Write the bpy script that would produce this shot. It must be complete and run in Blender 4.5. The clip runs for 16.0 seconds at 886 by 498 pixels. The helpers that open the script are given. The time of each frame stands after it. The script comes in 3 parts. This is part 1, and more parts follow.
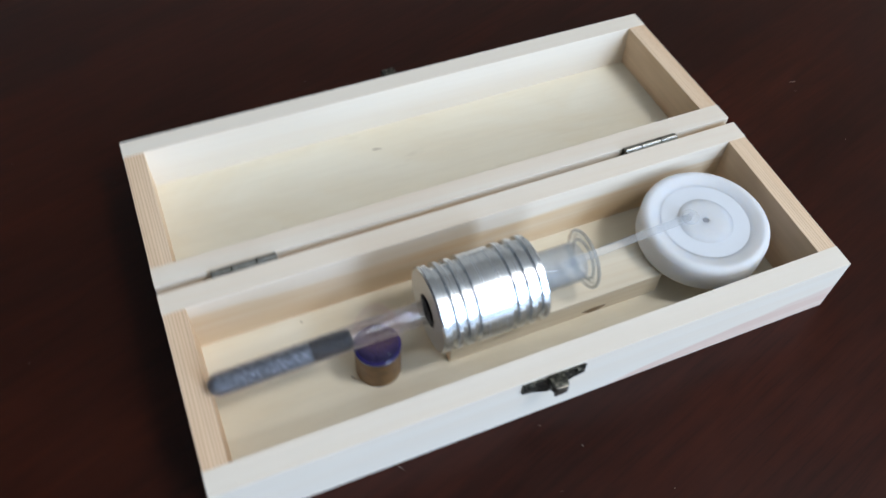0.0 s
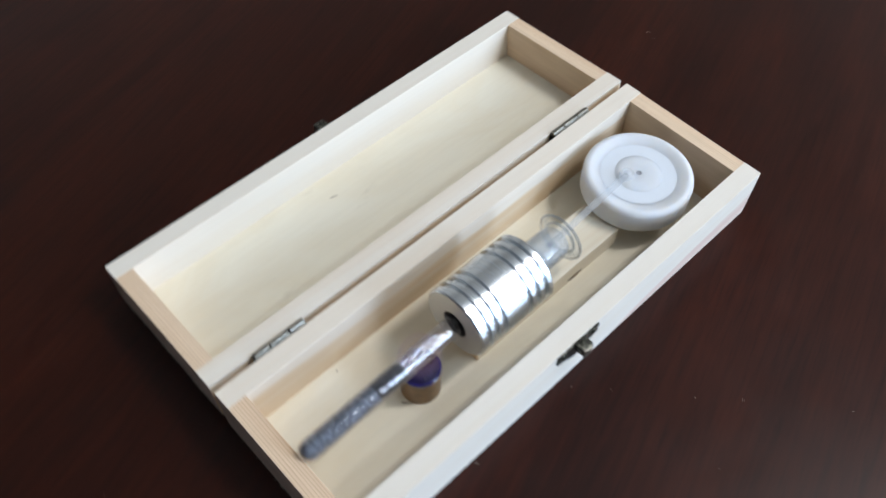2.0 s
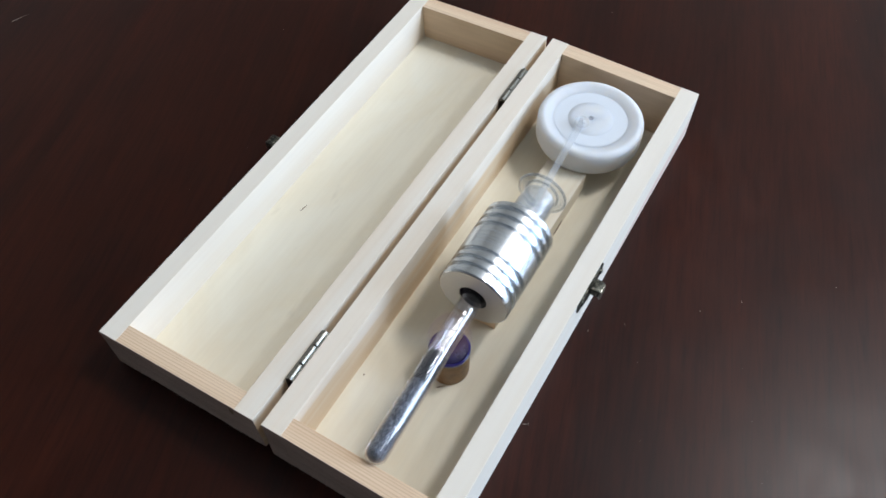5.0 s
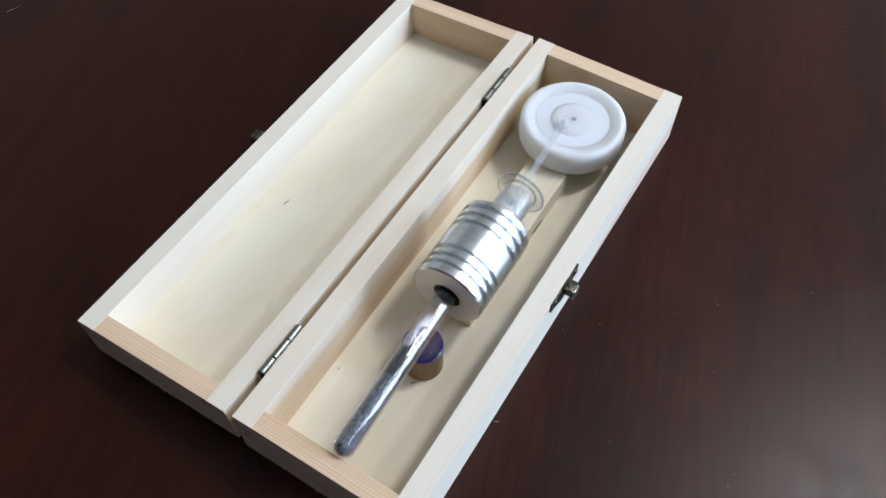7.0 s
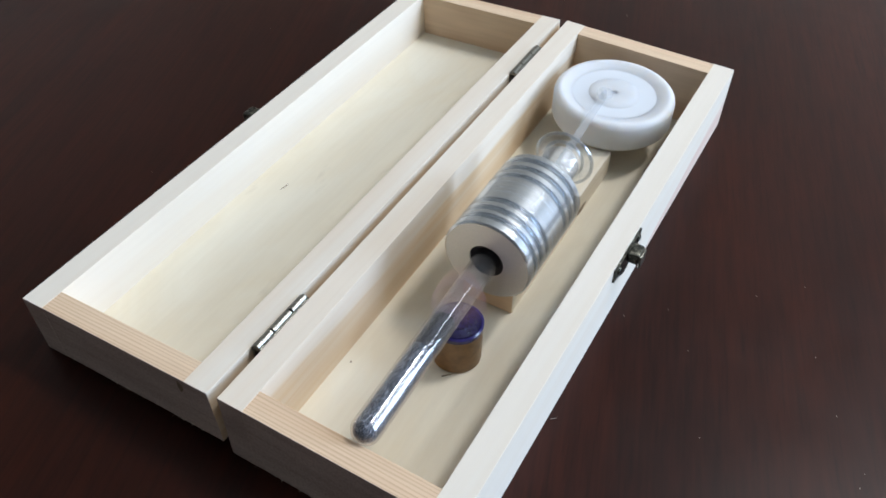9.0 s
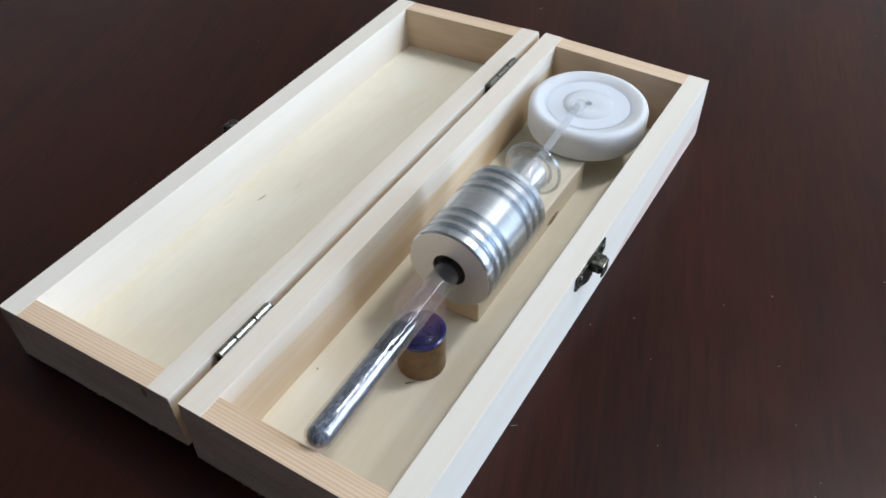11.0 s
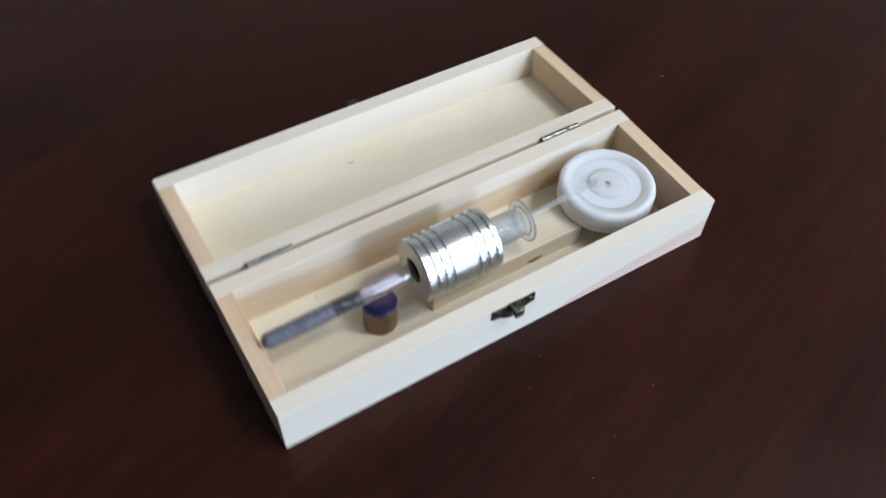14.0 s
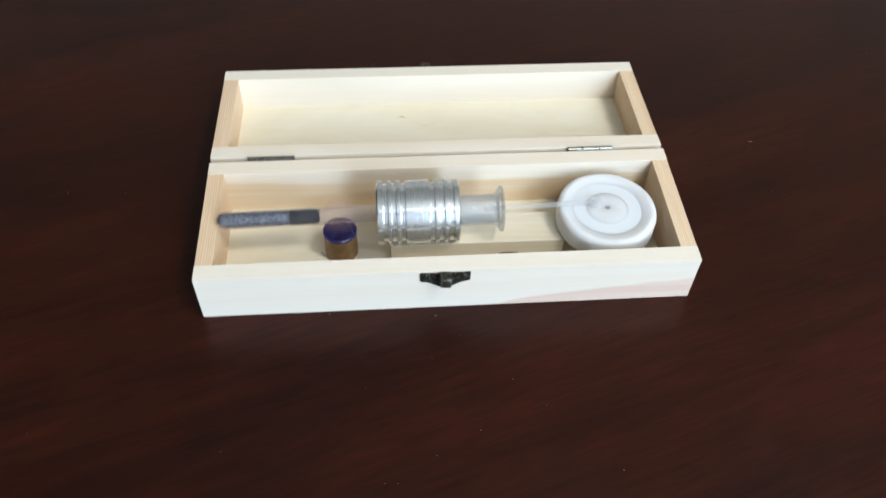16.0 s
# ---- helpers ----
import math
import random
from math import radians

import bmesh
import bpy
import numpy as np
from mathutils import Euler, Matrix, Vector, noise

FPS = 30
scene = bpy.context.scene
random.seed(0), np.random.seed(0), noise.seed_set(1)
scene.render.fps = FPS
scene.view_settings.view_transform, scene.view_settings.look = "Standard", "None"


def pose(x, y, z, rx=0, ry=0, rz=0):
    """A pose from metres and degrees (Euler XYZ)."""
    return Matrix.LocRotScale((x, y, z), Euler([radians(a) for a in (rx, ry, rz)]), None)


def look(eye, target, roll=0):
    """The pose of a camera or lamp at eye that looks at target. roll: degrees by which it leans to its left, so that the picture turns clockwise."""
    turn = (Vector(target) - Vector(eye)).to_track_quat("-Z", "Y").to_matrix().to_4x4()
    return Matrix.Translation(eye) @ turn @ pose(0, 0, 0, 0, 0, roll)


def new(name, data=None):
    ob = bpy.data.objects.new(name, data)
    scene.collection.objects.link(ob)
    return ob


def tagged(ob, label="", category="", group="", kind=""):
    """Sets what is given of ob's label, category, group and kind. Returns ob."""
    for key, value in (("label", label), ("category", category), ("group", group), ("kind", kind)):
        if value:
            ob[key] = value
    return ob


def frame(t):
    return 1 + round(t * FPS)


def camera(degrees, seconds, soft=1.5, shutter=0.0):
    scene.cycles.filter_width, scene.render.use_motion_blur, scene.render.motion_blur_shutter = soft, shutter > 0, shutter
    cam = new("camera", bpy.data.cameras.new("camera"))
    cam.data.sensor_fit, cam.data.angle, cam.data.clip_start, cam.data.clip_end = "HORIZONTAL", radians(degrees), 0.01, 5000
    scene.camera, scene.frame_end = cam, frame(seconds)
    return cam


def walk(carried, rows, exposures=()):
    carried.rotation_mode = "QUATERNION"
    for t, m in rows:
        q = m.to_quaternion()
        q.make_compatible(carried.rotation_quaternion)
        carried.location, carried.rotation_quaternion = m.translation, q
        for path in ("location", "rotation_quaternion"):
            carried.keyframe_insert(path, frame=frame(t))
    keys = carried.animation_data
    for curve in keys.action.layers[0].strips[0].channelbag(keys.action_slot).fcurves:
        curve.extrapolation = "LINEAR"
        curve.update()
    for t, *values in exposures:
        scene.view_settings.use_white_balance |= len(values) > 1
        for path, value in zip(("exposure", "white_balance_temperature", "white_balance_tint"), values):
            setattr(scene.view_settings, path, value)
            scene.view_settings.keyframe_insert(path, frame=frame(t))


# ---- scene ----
cam = camera(55.65, 16.0, soft=1.6, shutter=0.75)
ROWS = [
    (0, 0.0222, -0.0941, 0.2558, 35.66, -2.07, -22.36),
    (0.5, -0.0002, -0.0821, 0.2660, 36.29, -1.34, -30.63),
    (1, -0.0069, -0.0874, 0.2721, 35.81, -1.05, -35.01),
    (1.5, -0.0161, -0.1042, 0.2829, 36.79, 0.09, -35.68),
    (2, -0.0297, -0.0704, 0.2900, 34.84, -0.60, -43.32),
    (2.5, -0.0471, -0.0446, 0.2849, 35.58, -0.50, -51.78),
    (3, -0.0640, -0.0397, 0.2780, 34.93, -0.89, -56.68),
    (3.5, -0.0640, -0.0335, 0.2836, 35.09, 0.06, -58.98),
    (4, -0.0652, -0.0337, 0.2859, 34.79, -0.01, -59.54),
    (6.5, -0.0644, -0.0466, 0.2934, 34.62, -0.15, -59.51),
    (7, -0.0588, -0.0485, 0.2924, 34.28, -0.17, -58.19),
    (7.5, -0.0709, -0.0376, 0.2628, 36.17, -0.79, -58.59),
    (8, -0.0788, -0.0356, 0.2373, 41.48, -1.25, -61.09),
    (8.5, -0.0773, -0.0395, 0.2236, 43.37, -1.07, -60.76),
    (9, -0.0800, -0.0399, 0.2076, 44.74, -0.79, -59.90),
    (11.5, -0.0677, -0.0604, 0.2141, 45.00, 0.83, -58.14),
    (12, -0.0561, -0.0648, 0.2315, 42.10, 0.62, -55.62),
    (12.5, -0.0468, -0.0817, 0.2585, 39.85, 0.36, -48.98),
    (13, -0.0527, -0.1006, 0.2934, 39.02, -0.86, -44.12),
    (13.5, -0.0556, -0.1110, 0.3120, 39.41, -0.87, -42.86),
    (14, -0.0274, -0.1535, 0.3150, 38.27, -1.30, -31.04),
    (14.5, -0.0037, -0.1872, 0.3192, 39.67, -1.04, -23.05),
    (15, 0.0338, -0.2030, 0.3114, 40.85, -1.00, -15.46),
    (15.5, 0.0699, -0.2278, 0.3073, 41.80, -0.91, -7.81),
    (16, 0.0824, -0.2233, 0.3080, 39.99, -1.49, -4.18),
]
EXPOSURES = [
    (0.0, -0.42, 6480, 10), (1.0, -0.37, 6480, 10), (2.0, -0.31, 6460, 10), (7.0, -0.28, 6440, 10), (9.0, -0.22, 6450, 10), (11.5, -0.35, 6480, 10), (13.0, -0.46, 6530, 10),
    (14.0, -0.41, 6600, 10), (15.0, -0.26, 6790, 8), (16.0, -0.13, 6950, 7),
]
walk(cam, [(t, pose(x, y, z, rx, ry, rz)) for t, x, y, z, rx, ry, rz in ROWS], EXPOSURES)

# ---- light ----
world = bpy.data.worlds.new("room_air")
world.use_nodes = True
scene.world = world
sky = world.node_tree.nodes.new("ShaderNodeTexSky")
sky.sky_type, sky.sun_disc = "NISHITA", False
sky.sun_elevation, sky.sun_rotation = radians(50), radians(150)
bg = world.node_tree.nodes["Background"]
bg.inputs["Strength"].default_value = 0.08
world.node_tree.links.new(sky.outputs[0], bg.inputs["Color"])


def area_lamp(name, eye, target, wide, high, watts, color):
    d = bpy.data.lights.new(name, "AREA")
    d.shape, d.size, d.size_y, d.energy, d.color = "RECTANGLE", wide, high, watts, color
    ob = new(name, d)
    ob.matrix_world = look(eye, target)
    return ob


area_lamp("window_light", (1.00, -1.97, 0.98), (0.80, 0, 0.85), 0.74, 1.42, 84, (0.55, 0.73, 1.0))
# two long lamps under the ceiling, the one nearer the window cooler
area_lamp("ceiling_light", (0.94, -0.62, 1.76), (0.94, 0.04, 0), 0.38, 0.22, 22, (0.95, 0.93, 0.92))
area_lamp("ceiling_light", (1.05, -1.24, 1.76), (1.05, 0.04, 0), 1.40, 0.16, 13, (0.82, 0.89, 1.0))


# ---- materials ----
class Nodes:
    """A material under construction: one principled surface and the nodes that feed it."""

    def __init__(self, name, rough=0.5, metal=0.0):
        self.mat = bpy.data.materials.new(name)
        self.mat.use_nodes = True
        self.tree = self.mat.node_tree
        self.out = self.tree.nodes["Material Output"]
        self.p = self.tree.nodes["Principled BSDF"]
        self.set(self.p, "Roughness", rough)
        self.set(self.p, "Metallic", metal)
        self.coord = self.raw = self.add("ShaderNodeTexCoord").outputs["Object"]

    def add(self, kind):
        return self.tree.nodes.new(kind)

    def set(self, node, key, value):
        if hasattr(value, "is_output"):
            self.tree.links.new(value, node.inputs[key])
        else:
            node.inputs[key].default_value = value

    def mapped(self, scale=(1, 1, 1), turn=(0, 0, 0), shift=(0, 0, 0)):
        m = self.add("ShaderNodeMapping")
        self.set(m, "Vector", self.coord)
        self.set(m, "Scale", scale)
        self.set(m, "Rotation", [radians(a) for a in turn])
        self.set(m, "Location", shift)
        return m.outputs[0]

    def grain(self, degrees, squeeze):
        """Coordinates stretched along a direction in the table's plane."""
        first = self.add("ShaderNodeMapping")
        self.set(first, "Vector", self.coord)
        self.set(first, "Rotation", (0, 0, radians(-degrees)))
        second = self.add("ShaderNodeMapping")
        self.set(second, "Vector", first.outputs[0])
        self.set(second, "Scale", (squeeze, 1, 1))
        return second.outputs[0]

    def noise(self, vec, scale, detail=4.0, rough=0.55, bend=0.0):
        n = self.add("ShaderNodeTexNoise")
        self.set(n, "Vector", vec)
        self.set(n, "Scale", scale)
        self.set(n, "Detail", detail)
        self.set(n, "Roughness", rough)
        self.set(n, "Distortion", bend)
        return n.outputs["Fac"]

    def ramp(self, fac, stops):
        r = self.add("ShaderNodeValToRGB")
        self.set(r, "Fac", fac)
        e = r.color_ramp.elements
        while len(e) < len(stops):
            e.new(0.5)
        for el, (at, col) in zip(e, stops):
            el.position = at
            el.color = (*col, 1) if len(col) == 3 else (col[0], col[0], col[0], 1)
        return r.outputs["Color"]

    def mix(self, fac, a, b, how="MIX"):
        m = self.add("ShaderNodeMix")
        m.data_type, m.blend_type = "RGBA", how
        self.set(m, 0, fac)
        for key, val in ((6, a), (7, b)):
            self.set(m, key, val if hasattr(val, "is_output") or len(val) == 4 else (*val, 1))
        return m.outputs[2]

    def bump(self, height, strength, distance=0.0005):
        b = self.add("ShaderNodeBump")
        self.set(b, "Height", height)
        self.set(b, "Strength", strength)
        self.set(b, "Distance", distance)
        self.set(self.p, "Normal", b.outputs[0])

    def object_shift(self, amount):
        """Coordinates moved by each object's own random value, so that no two boards share their grain."""
        info, v = self.add("ShaderNodeObjectInfo"), self.add("ShaderNodeVectorMath")
        comb, mul = self.add("ShaderNodeCombineXYZ"), self.add("ShaderNodeMath")
        mul.operation = "MULTIPLY"
        self.set(mul, 0, info.outputs["Random"])
        self.set(mul, 1, amount)
        for k in "XYZ":
            self.set(comb, k, mul.outputs[0])
        self.set(v, 0, self.coord)
        self.set(v, 1, comb.outputs[0])
        self.coord = v.outputs[0]


def pine(name, along, pale, tan, streak, lines, low_zone=None, fine_mix=0.06):
    """Planed pine with its growth lines along one axis."""
    n = Nodes(name, 0.72)
    n.set(n.p, "Specular IOR Level", 0.25)
    n.object_shift(3.7)
    sc = [1.0, 1.0, 1.0]
    sc["xyz".index(along)] = 0.045
    vec = n.mapped(sc)
    broad = n.noise(vec, 60, 3, 0.5, 0.6)
    fine = n.noise(vec, 420, 4, 0.6, 0.3)
    wave = n.add("ShaderNodeTexWave")
    across = along == "y"
    wave.bands_direction = "X" if across else "DIAGONAL"
    wave.wave_profile = "SAW" if across else "SIN"
    n.set(wave, "Vector", n.mapped((1, 0.06, 0.10)) if across else vec)
    n.set(wave, "Scale", 300 if across else 190)
    n.set(wave, "Distortion", 7.0 if across else 5.0)
    n.set(wave, "Detail", 3.0)
    n.set(wave, "Detail Scale", 0.6)
    col = n.mix(n.ramp(broad, [(0.40, (0.0,)), (0.72, (1.0,))]), pale, tan)
    band = n.ramp(wave.outputs["Fac"], [(0.55, (0.0,)), (0.95, (lines,))])
    col = n.mix(band, col, streak)
    col = n.mix(fine_mix + 0.25 * lines, col, n.ramp(fine, [(0.25, (0.35, 0.30, 0.24)), (0.75, (1, 1, 1))]), "MULTIPLY")
    blot = n.noise(n.mapped(), 22, 3)
    col = n.mix(n.ramp(blot, [(0.5, (0.0,)), (0.8, (0.25,))]), col, tan)
    if low_zone:
        # a zone of another tone below a wavering height
        top, tone, rise, x0 = low_zone
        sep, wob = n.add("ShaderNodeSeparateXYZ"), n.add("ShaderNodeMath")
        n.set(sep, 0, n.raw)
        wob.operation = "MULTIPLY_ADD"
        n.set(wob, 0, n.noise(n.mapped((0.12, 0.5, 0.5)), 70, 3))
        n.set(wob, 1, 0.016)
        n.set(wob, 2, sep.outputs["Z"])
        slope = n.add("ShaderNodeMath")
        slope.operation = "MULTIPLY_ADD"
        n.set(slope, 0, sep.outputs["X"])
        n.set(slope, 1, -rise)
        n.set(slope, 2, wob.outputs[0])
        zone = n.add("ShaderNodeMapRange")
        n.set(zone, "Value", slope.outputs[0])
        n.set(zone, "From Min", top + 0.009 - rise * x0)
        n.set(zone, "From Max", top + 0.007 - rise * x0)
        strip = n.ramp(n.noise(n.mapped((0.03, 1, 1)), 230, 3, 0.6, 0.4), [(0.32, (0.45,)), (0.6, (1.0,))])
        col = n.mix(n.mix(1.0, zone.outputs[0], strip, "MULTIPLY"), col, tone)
    n.set(n.p, "Base Color", col)
    n.bump(fine, 0.25, 0.0004)
    return n.mat


PINE_LONG = pine("pine_long_grain", "x", (0.80, 0.735, 0.63), (0.785, 0.695, 0.575), (0.70, 0.56, 0.43), 0.04, None, 0.03)
PINE_FRONT = pine("pine_with_pink_band", "x", (0.80, 0.74, 0.645), (0.785, 0.70, 0.585), (0.71, 0.56, 0.42), 0.035, (0.0040, (0.71, 0.54, 0.45), 0.13, 0.15), 0.03)
PINE_END = pine("pine_cross_board", "y", (0.82, 0.63, 0.44), (0.78, 0.545, 0.355), (0.53, 0.33, 0.20), 0.55)
PINE_BLOCK = pine("pine_block", "x", (0.81, 0.745, 0.61), (0.78, 0.68, 0.52), (0.62, 0.46, 0.29), 0.12)
# tan wood streaks with the front board's shade put into their colour
PINE_SHADED = pine("pine_with_painted_shade", "x", (0.80, 0.73, 0.625), (0.77, 0.655, 0.52), (0.68, 0.50, 0.35), 0.06, (0.0185, (0.70, 0.525, 0.335), 0.0, 0.0), 0.03)


def sawn_end():
    """Rough sawn outer face of the ends, with fine fibres and faint saw marks."""
    n = Nodes("rough_sawn_pine_end", 0.85)
    n.set(n.p, "Specular IOR Level", 0.2)
    speck = n.noise(n.mapped(), 1400, 4, 0.7)
    rings = n.noise(n.mapped((1, 0.12, 1)), 260, 4, 0.6, 0.5)
    blot = n.noise(n.mapped((1, 0.5, 1)), 45, 4, 0.6)
    col = n.mix(n.ramp(blot, [(0.35, (0.0,)), (0.70, (1.0,))]), (0.64, 0.53, 0.465), (0.55, 0.445, 0.385))
    col = n.mix(0.45, col, n.ramp(rings, [(0.35, (0.62, 0.55, 0.50)), (0.62, (1.0, 1.0, 1.0))]), "MULTIPLY")
    col = n.mix(0.5, col, n.ramp(speck, [(0.36, (0.55, 0.5, 0.48)), (0.60, (1.0, 1.0, 1.0))]), "MULTIPLY")
    n.set(n.p, "Base Color", col)
    n.bump(speck, 0.6, 0.0006)
    return n.mat


SAWN = sawn_end()


def plywood():
    n = Nodes("thin_plywood", 0.5)
    n.object_shift(2.3)
    vec = n.mapped((0.08, 1, 1))
    broad = n.noise(n.mapped((0.45, 1, 1)), 30, 4, 0.6, 1.2)
    fine = n.noise(vec, 500, 3, 0.6)
    col = n.mix(n.ramp(broad, [(0.38, (0.0,)), (0.7, (1.0,))]), (0.805, 0.755, 0.62), (0.775, 0.70, 0.54))
    col = n.mix(0.06, col, n.ramp(fine, [(0.3, (0.4, 0.33, 0.22)), (0.7, (1, 1, 1))]), "MULTIPLY")
    spots = n.noise(n.mapped((0.35, 1, 1), (0, 0, 8)), 95, 3, 0.7)
    col = n.mix(n.ramp(spots, [(0.66, (0.0,)), (0.78, (0.30,))]), col, (0.46, 0.40, 0.30))
    stain = n.noise(n.mapped((0.55, 1, 1), (0, 0, 20), (3.1, 0.7, 0)), 26, 5, 0.68, 0.8)
    col = n.mix(n.ramp(stain, [(0.56, (0.0,)), (0.74, (0.32,))]), col, (0.60, 0.56, 0.46))
    n.set(n.p, "Base Color", col)
    n.bump(fine, 0.12, 0.0003)
    return n.mat


PLY = plywood()


def mahogany():
    n = Nodes("dark_mahogany", 0.34)
    broad = n.noise(n.grain(18, 0.18), 16, 5, 0.62, 1.1)
    fine = n.noise(n.grain(18, 0.08), 330, 4, 0.62)
    pores = n.noise(n.grain(18, 0.05), 900, 3, 0.6)
    cloud = n.noise(n.grain(18, 0.5), 20, 5, 0.65, 0.8)
    col = n.mix(n.ramp(broad, [(0.30, (0.0,)), (0.78, (1.0,))]), (0.0150, 0.0030, 0.0015), (0.048, 0.0092, 0.0036))
    col = n.mix(0.58, col, n.ramp(fine, [(0.32, (0.40, 0.36, 0.34)), (0.64, (1.12, 1.08, 1.05))]), "MULTIPLY")
    col = n.mix(0.42, col, n.ramp(pores, [(0.34, (0.35, 0.3, 0.3)), (0.48, (1.0, 1.0, 1.0))]), "MULTIPLY")
    col = n.mix(n.ramp(cloud, [(0.50, (0.0,)), (0.72, (0.45,))]), col, (0.0125, 0.0037, 0.0026))
    n.set(n.p, "Base Color", col)
    smear = n.noise(n.mapped(), 35, 4, 0.6, 0.6)
    n.set(n.p, "Roughness", n.ramp(smear, [(0.3, (0.37,)), (0.7, (0.30,))]))
    n.set(n.p, "Specular IOR Level", 0.20)
    n.bump(fine, 0.07, 0.0003)
    return n.mat


MAHOGANY = mahogany()


def aluminium():
    n = Nodes("turned_aluminium", 0.27, 1.0)
    fine = n.noise(n.mapped((1, 0.02, 0.02)), 2600, 3)
    col = n.ramp(fine, [(0.3, (0.62, 0.655, 0.69)), (0.7, (0.78, 0.805, 0.83))])
    n.set(n.p, "Base Color", col)
    n.set(n.p, "Roughness", n.ramp(fine, [(0.3, (0.29,)), (0.7, (0.21,))]))
    n.bump(fine, 0.15, 0.0001)
    return n.mat


ALUMINIUM = aluminium()


def faced_aluminium():
    n = Nodes("faced_aluminium_end", 0.48, 1.0)
    turned = n.noise(n.mapped(), 1800, 3)
    n.set(n.p, "Base Color", n.ramp(turned, [(0.3, (0.70, 0.71, 0.72)), (0.7, (0.75, 0.755, 0.76))]))
    n.bump(turned, 0.02, 0.0001)
    return n.mat


FACED = faced_aluminium()


def bronze():
    n = Nodes("antique_bronze", 0.42, 0.85)
    wear = n.noise(n.mapped(), 900, 4, 0.65)
    # worn tones; the palest stop also puts glints into the colour
    n.set(n.p, "Base Color", n.ramp(wear, [(0.40, (0.028, 0.028, 0.024)), (0.58, (0.11, 0.108, 0.085)), (0.75, (0.46, 0.43, 0.34))]))
    n.bump(wear, 0.5, 0.0004)
    return n.mat


BRONZE = bronze()


def hinge_metal():
    n = Nodes("worn_hinge_steel", 0.30, 0.95)
    wear = n.noise(n.mapped(), 1500, 4, 0.65)
    n.set(n.p, "Base Color", n.ramp(wear, [(0.30, (0.15, 0.14, 0.12)), (0.55, (0.27, 0.26, 0.225)), (0.78, (0.46, 0.44, 0.39))]))
    n.bump(wear, 0.05, 0.0001)
    return n.mat


HINGE = hinge_metal()


def plain(name, color, rough, metal=0.0, grain=300.0, vary=0.18, bump=0.1):
    n = Nodes(name, rough, metal)
    g = n.noise(n.mapped(), grain, 4, 0.6)
    dark = tuple(c * (1 - vary) for c in color)
    n.set(n.p, "Base Color", n.ramp(g, [(0.3, dark), (0.7, color)]))
    n.bump(g, bump, 0.0003)
    return n


def white_plastic():
    n = plain("milky_white_plastic", (0.69, 0.70, 0.71), 0.55, 0, 120, 0.05, 0.03)
    n.set(n.p, "Subsurface Weight", 0.9)
    n.set(n.p, "Subsurface Radius", (0.009, 0.008, 0.007))
    n.set(n.p, "Subsurface Scale", 0.8)
    return n.mat


WHITE = white_plastic()


def thin_glass(name, tint, haze=0.0, low=0.014, high=0.9, rough=0.04, rise=2.7):
    """Thin clear glass: mostly see-through, with a mirror gloss that grows at grazing angles."""
    n = Nodes(name)
    clear, gloss, mix = n.add("ShaderNodeBsdfTransparent"), n.add("ShaderNodeBsdfGlossy"), n.add("ShaderNodeMixShader")
    edge, steep, curve = n.add("ShaderNodeLayerWeight"), n.add("ShaderNodeMath"), n.add("ShaderNodeMapRange")
    n.set(edge, "Blend", 0.5)
    steep.operation = "POWER"
    n.set(steep, 0, edge.outputs["Facing"])
    n.set(steep, 1, rise)
    n.set(curve, "Value", steep.outputs[0])
    n.set(curve, "To Min", low)
    n.set(curve, "To Max", high)
    n.set(clear, "Color", (*tint, 1))
    n.set(gloss, "Roughness", rough)
    n.set(mix, 0, curve.outputs[0])
    n.set(mix, 1, clear.outputs[0])
    n.set(mix, 2, gloss.outputs[0])
    last = mix
    if haze:
        soft, more = n.add("ShaderNodeBsdfDiffuse"), n.add("ShaderNodeMixShader")
        n.set(soft, "Color", (0.80, 0.83, 0.86, 1))
        n.set(more, 0, haze)
        n.set(more, 1, mix.outputs[0])
        n.set(more, 2, soft.outputs[0])
        last = more
    n.set(n.out, "Surface", last.outputs[0])
    return n.mat


GLASS = thin_glass("clear_glass", (0.955, 0.94, 0.945), 0.012, 0.045, 0.60, 0.03, 1.8)
FLANGE_GLASS = thin_glass("thick_clear_glass", (0.95, 0.96, 0.97), 0.03, 0.012, 1.0)
# grey tint stands in for the dark refraction outline of the flange
LIP_GLASS = thin_glass("refraction_tinted_glass_edge", (0.86, 0.88, 0.89), 0.05, 0.14, 1.0)
FROSTED = thin_glass("ground_glass", (0.95, 0.96, 0.97), 0.17, 0.02, 0.3, 0.25)
WEB = thin_glass("translucent_white_plastic", (0.90, 0.91, 0.93), 0.84, 0.01, 0.10, 0.35)
MILKY = thin_glass("milky_clear_plastic", (0.96, 0.96, 0.96), 0.14, 0.01, 0.12, 0.3)


def steel_wool(name, dark, light, shine):
    n = Nodes(name, shine, 0.5)
    vec = n.mapped((0.6, 1, 1), (20, 30, 10))
    v = n.add("ShaderNodeTexVoronoi")
    n.set(v, "Vector", vec)
    n.set(v, "Scale", 1500)
    tangle = n.noise(vec, 760, 5, 0.75, 2.6)
    mid = tuple(0.8 * a + 0.2 * b for a, b in zip(dark, light))
    # the pale end of the ramp paints the sparkle of the strands
    n.set(n.p, "Base Color", n.ramp(tangle, [(0.44, dark), (0.54, mid), (0.67, light)]))
    n.bump(n.mix(0.5, tangle, v.outputs["Distance"]), 0.9, 0.0009)
    return n.mat


